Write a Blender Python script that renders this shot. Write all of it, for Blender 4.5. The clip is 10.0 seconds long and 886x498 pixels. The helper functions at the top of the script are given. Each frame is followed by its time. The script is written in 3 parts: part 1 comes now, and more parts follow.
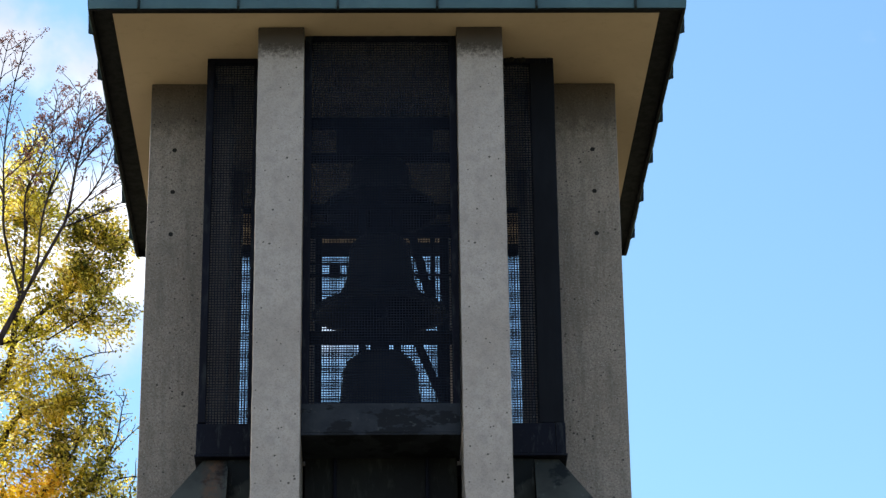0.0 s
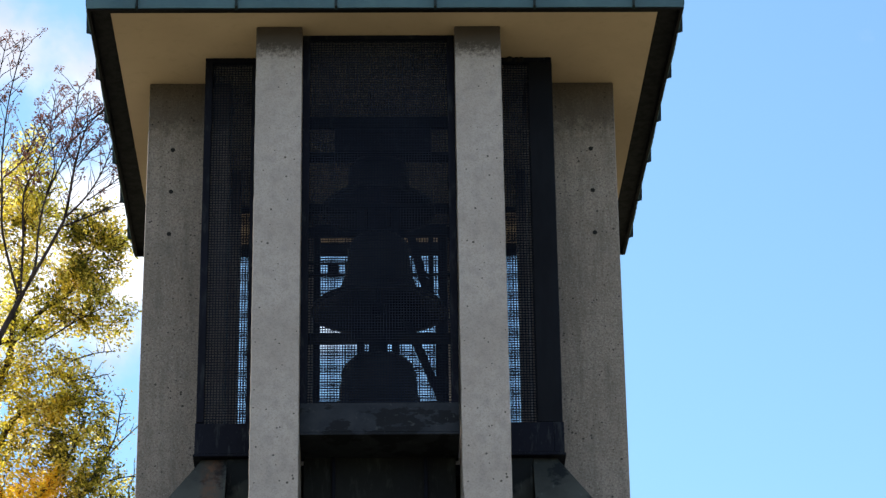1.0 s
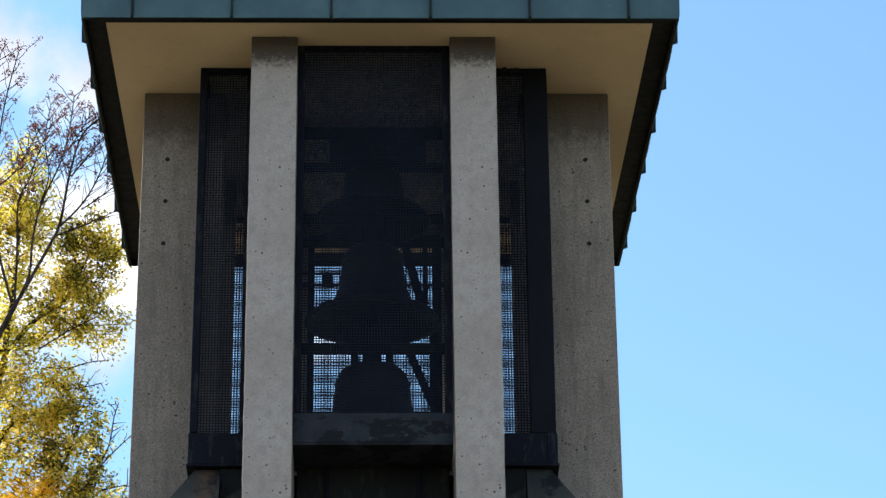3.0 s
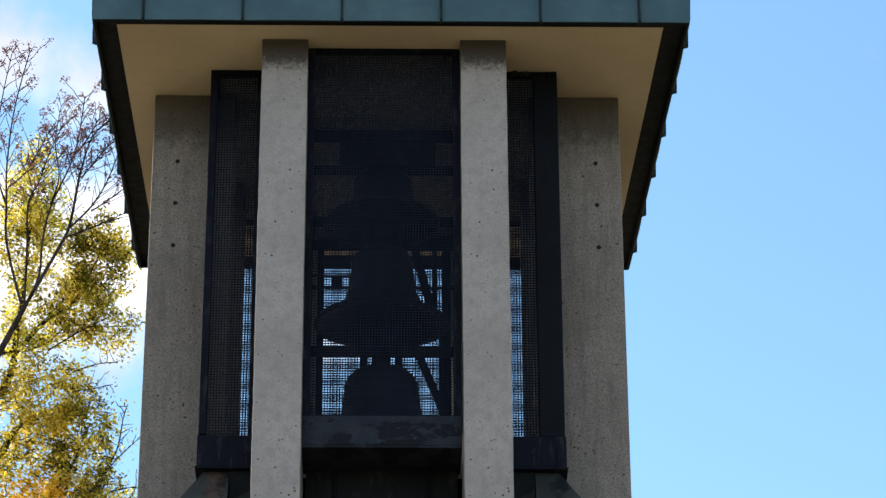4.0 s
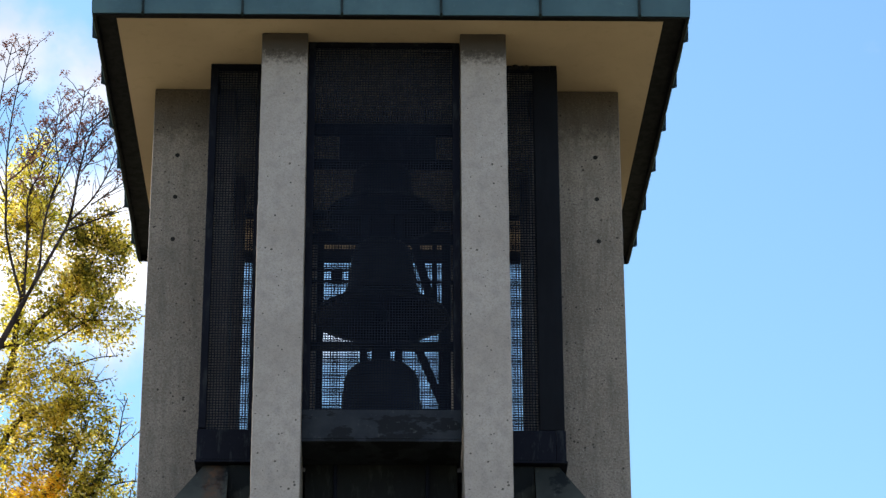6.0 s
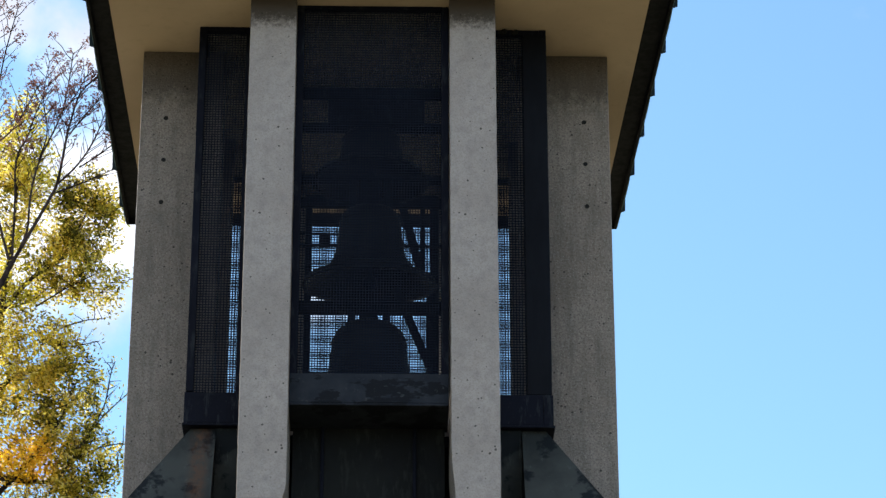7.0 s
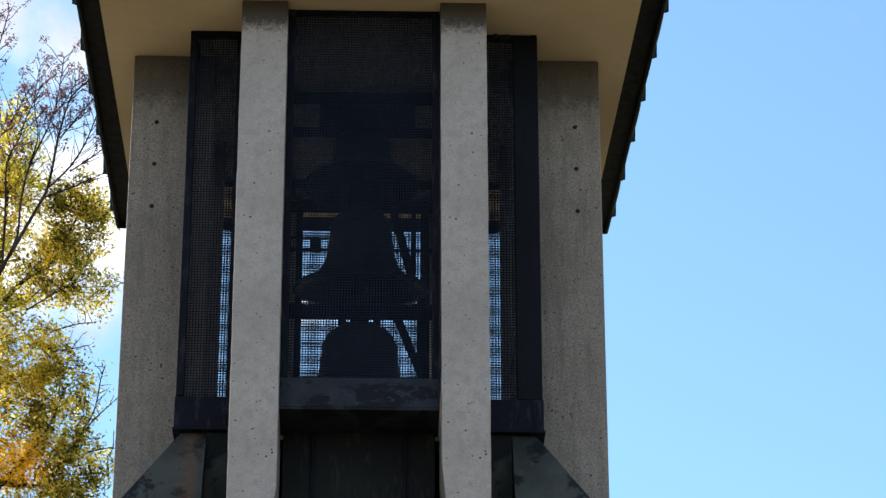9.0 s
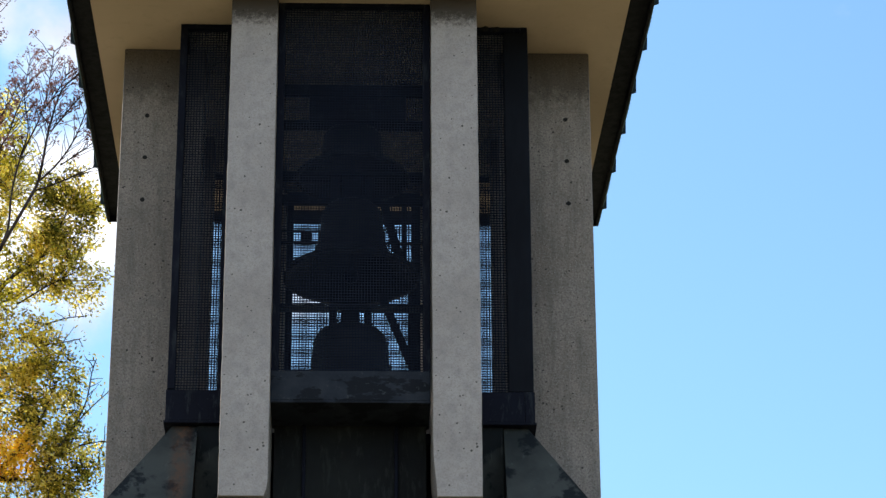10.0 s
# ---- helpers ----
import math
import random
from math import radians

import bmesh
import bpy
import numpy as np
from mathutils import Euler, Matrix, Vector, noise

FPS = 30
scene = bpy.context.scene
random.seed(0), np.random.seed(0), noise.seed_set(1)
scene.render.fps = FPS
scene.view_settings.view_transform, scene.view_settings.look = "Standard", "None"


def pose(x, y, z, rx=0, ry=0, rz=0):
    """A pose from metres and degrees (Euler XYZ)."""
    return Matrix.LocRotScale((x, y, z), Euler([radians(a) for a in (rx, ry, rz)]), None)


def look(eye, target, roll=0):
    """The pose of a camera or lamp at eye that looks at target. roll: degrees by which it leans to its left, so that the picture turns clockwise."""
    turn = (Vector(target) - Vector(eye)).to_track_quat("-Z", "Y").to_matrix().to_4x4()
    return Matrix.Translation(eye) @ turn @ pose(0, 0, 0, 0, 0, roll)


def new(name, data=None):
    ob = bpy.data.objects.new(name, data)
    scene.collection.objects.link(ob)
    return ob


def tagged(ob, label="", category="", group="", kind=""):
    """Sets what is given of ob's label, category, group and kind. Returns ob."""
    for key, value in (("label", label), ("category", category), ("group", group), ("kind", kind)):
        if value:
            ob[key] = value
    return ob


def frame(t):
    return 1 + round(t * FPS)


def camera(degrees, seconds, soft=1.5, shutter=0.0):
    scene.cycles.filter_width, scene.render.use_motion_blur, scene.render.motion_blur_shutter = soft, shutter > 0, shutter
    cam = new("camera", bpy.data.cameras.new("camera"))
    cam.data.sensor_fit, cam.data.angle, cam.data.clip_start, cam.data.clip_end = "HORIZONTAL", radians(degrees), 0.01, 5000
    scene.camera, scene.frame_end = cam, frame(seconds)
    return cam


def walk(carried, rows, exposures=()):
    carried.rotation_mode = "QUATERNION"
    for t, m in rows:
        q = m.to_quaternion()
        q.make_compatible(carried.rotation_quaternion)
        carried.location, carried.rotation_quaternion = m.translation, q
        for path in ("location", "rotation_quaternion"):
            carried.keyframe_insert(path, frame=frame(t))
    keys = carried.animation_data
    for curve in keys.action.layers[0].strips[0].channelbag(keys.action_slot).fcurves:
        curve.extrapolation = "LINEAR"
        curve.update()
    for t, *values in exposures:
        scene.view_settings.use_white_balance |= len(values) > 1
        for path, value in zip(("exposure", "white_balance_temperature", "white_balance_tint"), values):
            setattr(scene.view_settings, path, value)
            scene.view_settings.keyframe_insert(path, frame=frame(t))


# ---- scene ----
# camera: held by hand on the ground, a long lens, turning a little
cam = camera(17.71, 10.0, soft=1.4)
EYE = Vector((0.073, -18.519, 1.6))
TURNS = [  # seconds, yaw, pitch, roll
    (0.0, -1.143, 25.264, -0.659),
    (0.5, -1.137, 25.364, -0.763),
    (1.0, -1.180, 25.252, -0.739),
    (1.5, -1.428, 25.356, -0.970),
    (2.0, -1.860, 25.453, -1.022),
    (2.5, -1.398, 25.406, -0.705),
    (2.7, -1.358, 25.421, -0.660),
    (3.8, -1.134, 25.551, -0.176),
    (4.0, -1.096, 25.528, -0.200),
    (4.5, -1.289, 25.680, -0.165),
    (5.0, -1.103, 25.668, -0.152),
    (5.5, -0.919, 25.427, 0.036),
    (5.7, -0.959, 25.464, -0.133),
    (6.8, -1.392, 24.863, 0.018),
    (7.0, -1.361, 24.685, -0.025),
    (7.5, -1.227, 24.423, 0.271),
    (8.0, -1.344, 24.655, 0.057),
    (8.5, -1.299, 24.616, 0.040),
    (9.0, -1.567, 24.777, 0.000),
    (9.5, -1.608, 24.651, -0.199),
    (10.0, -1.771, 24.630, -0.243),
]


def aim(yaw, pitch, roll):
    a, b = radians(yaw), radians(pitch)
    ahead = Vector((-math.sin(a) * math.cos(b), math.cos(a) * math.cos(b), math.sin(b)))
    return look(EYE, EYE + ahead, roll)


walk(cam, [(t, aim(a, b, c)) for t, a, b, c in TURNS])

# world: clear blue sky with a few clouds beside the tower, the sun behind it on one side
SUN_ELEVATION, SUN_AZIMUTH = 42.0, 54.0  # azimuth: degrees to the left of the way ahead
world = bpy.data.worlds.new("sky")
scene.world = world
world.use_nodes = True
wn, wl = world.node_tree.nodes, world.node_tree.links
wn.clear()
w_out = wn.new("ShaderNodeOutputWorld")
w_bg = wn.new("ShaderNodeBackground")
w_sky = wn.new("ShaderNodeTexSky")
w_sky.sky_type = "NISHITA"
w_sky.sun_disc = False
w_sky.sun_elevation = radians(SUN_ELEVATION)
w_sky.sun_rotation = radians(-SUN_AZIMUTH)
w_sky.air_density, w_sky.dust_density, w_sky.ozone_density = 1.0, 0.5, 1.0
w_co = wn.new("ShaderNodeTexCoord")
w_noise = wn.new("ShaderNodeTexNoise")
w_noise.inputs["Scale"].default_value = 14.0
w_noise.inputs["Detail"].default_value = 6.0
w_noise.inputs["Roughness"].default_value = 0.55
w_sep = wn.new("ShaderNodeSeparateXYZ")
w_side = wn.new("ShaderNodeMapRange")
w_side.inputs["From Min"].default_value, w_side.inputs["From Max"].default_value = -0.055, -0.098
w_side.inputs["To Min"].default_value, w_side.inputs["To Max"].default_value = -0.24, 0.145
w_add = wn.new("ShaderNodeMath")
w_ramp = wn.new("ShaderNodeMapRange")
w_ramp.interpolation_type = "SMOOTHSTEP"
w_ramp.inputs["From Min"].default_value, w_ramp.inputs["From Max"].default_value = 0.43, 0.66
w_mix = wn.new("ShaderNodeMix")
w_mix.data_type = "RGBA"
w_puff, w_tone = wn.new("ShaderNodeTexNoise"), wn.new("ShaderNodeMix")
w_puff.inputs["Scale"].default_value, w_puff.inputs["Detail"].default_value = 22.0, 5.0
w_tone.data_type = "RGBA"
w_tone.inputs["A"].default_value, w_tone.inputs["B"].default_value = (3.2, 3.45, 4.2, 1), (7.6, 7.7, 8.1, 1)
wl.new(w_co.outputs["Generated"], w_puff.inputs["Vector"])
w_cut = wn.new("ShaderNodeMapRange")
w_cut.inputs["From Min"].default_value, w_cut.inputs["From Max"].default_value = 0.35, 0.62
wl.new(w_puff.outputs["Fac"], w_cut.inputs["Value"])
# the upper bank is thinner and greyer
w_thin, w_grey = wn.new("ShaderNodeMapRange"), wn.new("ShaderNodeMath")
w_thin.inputs["From Min"].default_value, w_thin.inputs["From Max"].default_value = 0.455, 0.480
w_thin.inputs["To Min"].default_value, w_thin.inputs["To Max"].default_value = 1.0, 0.15
w_grey.operation = "MULTIPLY"
wl.new(w_cut.outputs[0], w_grey.inputs[0])
wl.new(w_thin.outputs[0], w_grey.inputs[1])
wl.new(w_grey.outputs[0], w_tone.inputs["Factor"])
wl.new(w_tone.outputs["Result"], w_mix.inputs["B"])
w_tint = wn.new("ShaderNodeMix")
w_tint.data_type, w_tint.blend_type = "RGBA", "MULTIPLY"
w_tint.inputs["Factor"].default_value = 1.0
w_tint.inputs["B"].default_value = (0.78, 1.0, 1.06, 1)
wl.new(w_co.outputs["Generated"], w_noise.inputs["Vector"])
wl.new(w_co.outputs["Generated"], w_sep.inputs[0])
wl.new(w_sep.outputs["X"], w_side.inputs["Value"])
wl.new(w_sep.outputs["Z"], w_thin.inputs["Value"])
wl.new(w_noise.outputs["Fac"], w_add.inputs[0])
# unseen broken cloud added behind the camera to whiten the light on the piers
w_back, w_more = wn.new("ShaderNodeMapRange"), wn.new("ShaderNodeMath")
w_back.inputs["From Min"].default_value, w_back.inputs["From Max"].default_value = 0.5, -0.2
w_back.inputs["To Min"].default_value, w_back.inputs["To Max"].default_value = -0.30, 0.01
w_more.operation = "MAXIMUM"
wl.new(w_sep.outputs["Y"], w_back.inputs["Value"])
wl.new(w_back.outputs[0], w_more.inputs[0])
w_left = wn.new("ShaderNodeMath")
wl.new(w_side.outputs[0], w_left.inputs[0])
wl.new(w_left.outputs[0], w_more.inputs[1])
wl.new(w_more.outputs[0], w_add.inputs[1])
w_low, w_high, w_both = (wn.new(k) for k in ("ShaderNodeMapRange", "ShaderNodeMapRange", "ShaderNodeMath"))
for node, lo, hi in ((w_low, 0.365, 0.405), (w_high, 0.505, 0.484)):
    node.interpolation_type = "SMOOTHSTEP"
    node.inputs["From Min"].default_value, node.inputs["From Max"].default_value = lo, hi
    node.inputs["To Min"].default_value, node.inputs["To Max"].default_value = -0.20, 0.04
    wl.new(w_sep.outputs["Z"], node.inputs["Value"])
w_both.operation = "MINIMUM"
wl.new(w_low.outputs[0], w_both.inputs[0])
wl.new(w_high.outputs[0], w_both.inputs[1])
# a blue break between two banks of cloud
w_dist, w_break, w_open = (wn.new(k) for k in ("ShaderNodeMath", "ShaderNodeMapRange", "ShaderNodeMath"))
w_dist.operation = "SUBTRACT"
w_dist.inputs[1].default_value = 0.460
w_size = wn.new("ShaderNodeMath")
w_size.operation = "ABSOLUTE"
w_break.interpolation_type = "SMOOTHSTEP"
w_break.inputs["From Min"].default_value, w_break.inputs["From Max"].default_value = 0.003, 0.019
w_break.inputs["To Min"].default_value, w_break.inputs["To Max"].default_value = -0.14, 0.0
wl.new(w_sep.outputs["Z"], w_dist.inputs[0])
wl.new(w_dist.outputs[0], w_size.inputs[0])
wl.new(w_size.outputs[0], w_break.inputs["Value"])
wl.new(w_both.outputs[0], w_open.inputs[0])
wl.new(w_break.outputs[0], w_open.inputs[1])
wl.new(w_open.outputs[0], w_left.inputs[1])
wl.new(w_add.outputs[0], w_ramp.inputs["Value"])
wl.new(w_ramp.outputs[0], w_mix.inputs["Factor"])
wl.new(w_sky.outputs[0], w_tint.inputs["A"])
wl.new(w_tint.outputs["Result"], w_mix.inputs["A"])
wl.new(w_mix.outputs["Result"], w_bg.inputs["Color"])
w_bg.inputs["Strength"].default_value = 0.15
wl.new(w_bg.outputs[0], w_out.inputs[0])

sun_data = bpy.data.lights.new("sun", "SUN")
sun_data.energy, sun_data.angle, sun_data.color = 5.0, radians(0.5), (1.0, 0.94, 0.84)
sun = new("sun", sun_data)
_a, _e = radians(SUN_AZIMUTH), radians(SUN_ELEVATION)
sun_way = Vector((-math.sin(_a) * math.cos(_e), math.cos(_a) * math.cos(_e), math.sin(_e)))
sun.matrix_world = look(Vector((0, 0, 40)) + sun_way, (0, 0, 40))
scene.view_settings.exposure = 0.64

# ---- materials ----


class Mat:
    """A node material being put together."""

    def __init__(self, name, rough=0.8, metal=0.0):
        self.m = bpy.data.materials.new(name)
        self.m.use_nodes = True
        self.n, self.l = self.m.node_tree.nodes, self.m.node_tree.links
        self.b = self.n["Principled BSDF"]
        self.b.inputs["Roughness"].default_value, self.b.inputs["Metallic"].default_value = rough, metal
        self.co = self.n.new("ShaderNodeTexCoord").outputs["Object"]

    def noise(self, scale, detail=5.0, rough=0.6, stretch=None):
        t = self.n.new("ShaderNodeTexNoise")
        t.inputs["Scale"].default_value, t.inputs["Detail"].default_value, t.inputs["Roughness"].default_value = scale, detail, rough
        co = self.co
        if stretch:
            mp = self.n.new("ShaderNodeMapping")
            mp.inputs["Scale"].default_value = stretch
            self.l.new(co, mp.inputs["Vector"])
            co = mp.outputs[0]
        self.l.new(co, t.inputs["Vector"])
        return t.outputs["Fac"]

    def cells(self, scale, stretch=None):
        t = self.n.new("ShaderNodeTexVoronoi")
        t.inputs["Scale"].default_value = scale
        self.l.new(self.co, t.inputs["Vector"])
        return t.outputs["Distance"], t.outputs["Color"]

    def axis(self, k):
        s = self.n.new("ShaderNodeSeparateXYZ")
        self.l.new(self.co, s.inputs[0])
        return s.outputs[k]

    def span(self, value, lo, hi, a=0.0, b=1.0):
        r = self.n.new("ShaderNodeMapRange")
        r.interpolation_type = "SMOOTHSTEP"
        for key, v in (("From Min", lo), ("From Max", hi), ("To Min", a), ("To Max", b)):
            r.inputs[key].default_value = v
        self.l.new(value, r.inputs["Value"])
        return r.outputs[0]

    def math(self, op, a, b):
        t = self.n.new("ShaderNodeMath")
        t.operation = op
        for i, v in enumerate((a, b)):
            if isinstance(v, (int, float)):
                t.inputs[i].default_value = v
            else:
                self.l.new(v, t.inputs[i])
        return t.outputs[0]

    def mix(self, fac, a, b, how="MIX"):
        t = self.n.new("ShaderNodeMix")
        t.data_type, t.blend_type = "RGBA", how
        for key, v in (("Factor", fac), ("A", a), ("B", b)):
            if isinstance(v, tuple):
                t.inputs[key].default_value = (*v, 1)
            elif isinstance(v, (int, float)):
                t.inputs[key].default_value = v
            else:
                self.l.new(v, t.inputs[key])
        return t.outputs["Result"]

    def random(self):
        return self.n.new("ShaderNodeObjectInfo").outputs["Random"]

    def island(self):
        return self.n.new("ShaderNodeNewGeometry").outputs["Random Per Island"]

    def done(self, colour, bump=None, strength=0.3, depth=0.004, rough=None):
        if isinstance(colour, tuple):
            self.b.inputs["Base Color"].default_value = (*colour, 1)
        else:
            self.l.new(colour, self.b.inputs["Base Color"])
        if bump is not None:
            t = self.n.new("ShaderNodeBump")
            t.inputs["Strength"].default_value, t.inputs["Distance"].default_value = strength, depth
            self.l.new(bump, t.inputs["Height"])
            self.l.new(t.outputs[0], self.b.inputs["Normal"])
        if rough is not None:
            self.l.new(rough, self.b.inputs["Roughness"])
        return self.m


Z_SOFFIT = 11.247


def stain_and_shade(m, c, fine, streak, reach, amount):
    """Stain plus painted-in shade where a pier meets the eaves, running down unevenly."""
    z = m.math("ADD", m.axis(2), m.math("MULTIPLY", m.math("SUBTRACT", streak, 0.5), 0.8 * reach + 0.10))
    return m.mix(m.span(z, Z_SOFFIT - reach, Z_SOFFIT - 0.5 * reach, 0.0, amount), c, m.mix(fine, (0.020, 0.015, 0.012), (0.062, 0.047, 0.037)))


def smooth_concrete_material():
    m = Mat("smooth_cast_concrete", 0.9)
    big, mid, fine = m.noise(1.7, 4), m.noise(11, 5), m.noise(95, 4, 0.7)
    c = m.mix(m.span(big, 0.3, 0.7), (0.374, 0.315, 0.280), (0.440, 0.378, 0.342))
    c = m.mix(m.span(mid, 0.4, 0.75, 0.0, 0.5), c, (0.25, 0.216, 0.20))
    c = m.mix(m.span(fine, 0.42, 0.7, 0.0, 0.5), c, (0.21, 0.178, 0.162))
    pit, _ = m.cells(20)
    c = m.mix(m.span(m.math("ADD", pit, m.math("MULTIPLY", m.math("SUBTRACT", mid, 0.5), 0.75)), 0.06, 0.10, 0.9, 0.0), c, (0.05, 0.042, 0.035))
    c = stain_and_shade(m, c, fine, m.noise(30, 6, 0.75), 0.27, 0.9)
    h = m.math("ADD", m.math("MULTIPLY", fine, 0.3), m.span(pit, 0.08, 0.14, 0.0, 1.0))
    return m.done(c, h, 0.4, 0.005)


def aggregate_material():
    m = Mat("exposed_aggregate_concrete", 0.95)
    big, mid, fine = m.noise(1.3, 4), m.noise(9, 5), m.noise(70, 4, 0.75)
    c = m.mix(m.span(big, 0.3, 0.7), (0.275, 0.222, 0.184), (0.352, 0.289, 0.245))
    c = m.mix(m.span(mid, 0.35, 0.75, 0.0, 0.4), c, (0.15, 0.13, 0.11))
    stone, tone = m.cells(60)
    c = m.mix(m.span(fine, 0.42, 0.66, 0.0, 0.65), c, (0.10, 0.082, 0.066))
    c = m.mix(m.span(stone, 0.12, 0.30, 0.7, 0.0), c, m.mix(fine, (0.52, 0.45, 0.39), (0.24, 0.21, 0.18)))
    pit, _ = m.cells(24)
    c = m.mix(m.span(m.math("ADD", pit, m.math("MULTIPLY", m.math("SUBTRACT", mid, 0.5), 0.75)), 0.08, 0.12, 0.95, 0.0), c, (0.045, 0.038, 0.032))
    streak = m.noise(4, 5, 0.7, (4, 4, 0.5))
    c = m.mix(m.math("MULTIPLY", m.span(streak, 0.42, 0.7), 0.45), c, (0.11, 0.095, 0.08))
    c = stain_and_shade(m, c, fine, m.noise(16, 6, 0.75), 0.50, 0.62)
    h = m.math("ADD", m.math("MULTIPLY", fine, 0.5), m.math("ADD", m.span(pit, 0.08, 0.14), m.span(stone, 0.1, 0.4, 0.6, 0.0)))
    return m.done(c, h, 0.7, 0.008)


def soffit_material():
    m = Mat("cream_render", 0.9)
    c = m.mix(m.span(m.noise(1.2, 4), 0.3, 0.7), (0.54, 0.402, 0.274), (0.612, 0.462, 0.318))
    c = m.mix(m.span(m.noise(14, 5), 0.5, 0.8, 0.0, 0.3), c, (0.40, 0.285, 0.18))
    return m.done(c, m.noise(120, 3), 0.15, 0.003)


def copper_material():
    m = Mat("weathered_green_copper", 0.5, 0.25)
    c = m.mix(m.span(m.noise(2.4, 5), 0.35, 0.7), (0.038, 0.085, 0.098), (0.070, 0.135, 0.146))
    c = m.mix(m.span(m.noise(7, 6, 0.7, (5, 5, 0.6)), 0.5, 0.75, 0.0, 0.5), c, (0.06, 0.10, 0.115))
    c = m.mix(m.span(m.noise(45, 4), 0.6, 0.8, 0.0, 0.4), c, (0.15, 0.24, 0.23))
    c = m.mix(m.math("MULTIPLY", m.random(), 0.25), c, (0.05, 0.11, 0.13))
    return m.done(c, m.noise(3.0, 3), 0.25, 0.02)


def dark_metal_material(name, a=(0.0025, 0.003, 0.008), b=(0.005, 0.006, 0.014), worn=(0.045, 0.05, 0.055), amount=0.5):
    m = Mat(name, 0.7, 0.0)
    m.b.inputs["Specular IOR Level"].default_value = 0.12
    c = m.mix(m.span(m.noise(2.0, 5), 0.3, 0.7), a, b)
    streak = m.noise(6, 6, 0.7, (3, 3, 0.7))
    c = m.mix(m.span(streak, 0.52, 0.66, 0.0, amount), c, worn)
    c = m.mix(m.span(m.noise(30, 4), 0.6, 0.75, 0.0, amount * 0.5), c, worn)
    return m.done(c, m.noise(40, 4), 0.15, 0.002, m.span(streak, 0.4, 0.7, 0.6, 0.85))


def sill_material():
    m = Mat("chalky_blue_black_steel", 0.75)
    m.b.inputs["Specular IOR Level"].default_value = 0.15
    blot = m.noise(3.2, 6, 0.62, (1, 1, 2.2))
    c = m.mix(m.span(m.noise(9, 5), 0.3, 0.7), (0.017, 0.020, 0.028), (0.029, 0.033, 0.041))
    c = m.mix(m.span(blot, 0.50, 0.54, 0.0, 0.9), c, (0.008, 0.009, 0.012))
    c = m.mix(m.span(m.noise(35, 4), 0.62, 0.72, 0.0, 0.5), c, (0.07, 0.078, 0.08))
    return m.done(c, blot, 0.2, 0.004)


def skirt_material():
    m = Mat("stained_dark_sheet_metal", 0.75, 0.0)
    m.b.inputs["Specular IOR Level"].default_value = 0.12
    c = m.mix(m.span(m.noise(1.6, 5), 0.35, 0.65), (0.026, 0.029, 0.027), (0.060, 0.062, 0.055))
    blot = m.noise(3.6, 6, 0.62)
    c = m.mix(m.span(blot, 0.53, 0.60, 0.0, 0.9), c, (0.008, 0.010, 0.012))
    c = m.mix(m.span(m.noise(22, 5, 0.7, (1, 1, 0.25)), 0.58, 0.72, 0.0, 0.45), c, (0.10, 0.105, 0.10))
    rust = m.math("MULTIPLY", m.span(m.math("ABSOLUTE", m.math("ADD", m.axis(0), 1.09), 0.0), 0.01, 0.09, 1.0, 0.0),
                  m.span(m.noise(7, 5, 0.7, (4, 4, 0.3)), 0.36, 0.68, 0.12, 0.62))
    c = m.mix(rust, c, (0.13, 0.060, 0.030))
    return m.done(c, m.noise(4, 4), 0.3, 0.01)


def bronze_material():
    m = Mat("dark_bell_bronze", 0.6, 0.6)
    c = m.mix(m.span(m.noise(5, 5), 0.35, 0.7), (0.018, 0.018, 0.020), (0.036, 0.036, 0.036))
    c = m.mix(m.span(m.noise(16, 5), 0.6, 0.75, 0.0, 0.4), c, (0.035, 0.05, 0.045))
    return m.done(c, m.noise(60, 3), 0.1, 0.002)


def bark_material():
    m = Mat("grey_brown_bark", 0.95)
    m.b.inputs["Specular IOR Level"].default_value = 0.05
    c = m.mix(m.span(m.noise(14, 6, 0.7, (1, 1, 0.2)), 0.35, 0.65), (0.022, 0.014, 0.013), (0.075, 0.055, 0.047))
    return m.done(c, m.noise(40, 4, 0.7, (1, 1, 0.2)), 0.6, 0.01)


def leaf_material(name, tones, through_light=0.5):
    m = Mat(name, 0.6)
    m.b.inputs["Specular IOR Level"].default_value = 0.3
    ramp = m.n.new("ShaderNodeValToRGB")
    ramp.color_ramp.interpolation = "LINEAR"
    while len(ramp.color_ramp.elements) < len(tones):
        ramp.color_ramp.elements.new(0.5)
    for i, (e, tone) in enumerate(zip(ramp.color_ramp.elements, tones)):
        e.position, e.color = i / (len(tones) - 1), (*tone, 1)
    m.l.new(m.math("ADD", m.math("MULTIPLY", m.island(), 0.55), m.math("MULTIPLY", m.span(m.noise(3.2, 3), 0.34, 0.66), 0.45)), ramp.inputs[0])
    m.done(ramp.outputs[0])
    tr = m.n.new("ShaderNodeBsdfTranslucent")
    sh = m.n.new("ShaderNodeMixShader")
    sh.inputs[0].default_value = through_light
    bright = m.mix(1.0, ramp.outputs[0], (1.6, 1.5, 0.9), "MULTIPLY")
    m.l.new(bright, tr.inputs["Color"])
    m.l.new(m.b.outputs[0], sh.inputs[1])
    m.l.new(tr.outputs[0], sh.inputs[2])
    m.l.new(sh.outputs[0], m.n["Material Output"].inputs[0])
    return m.m


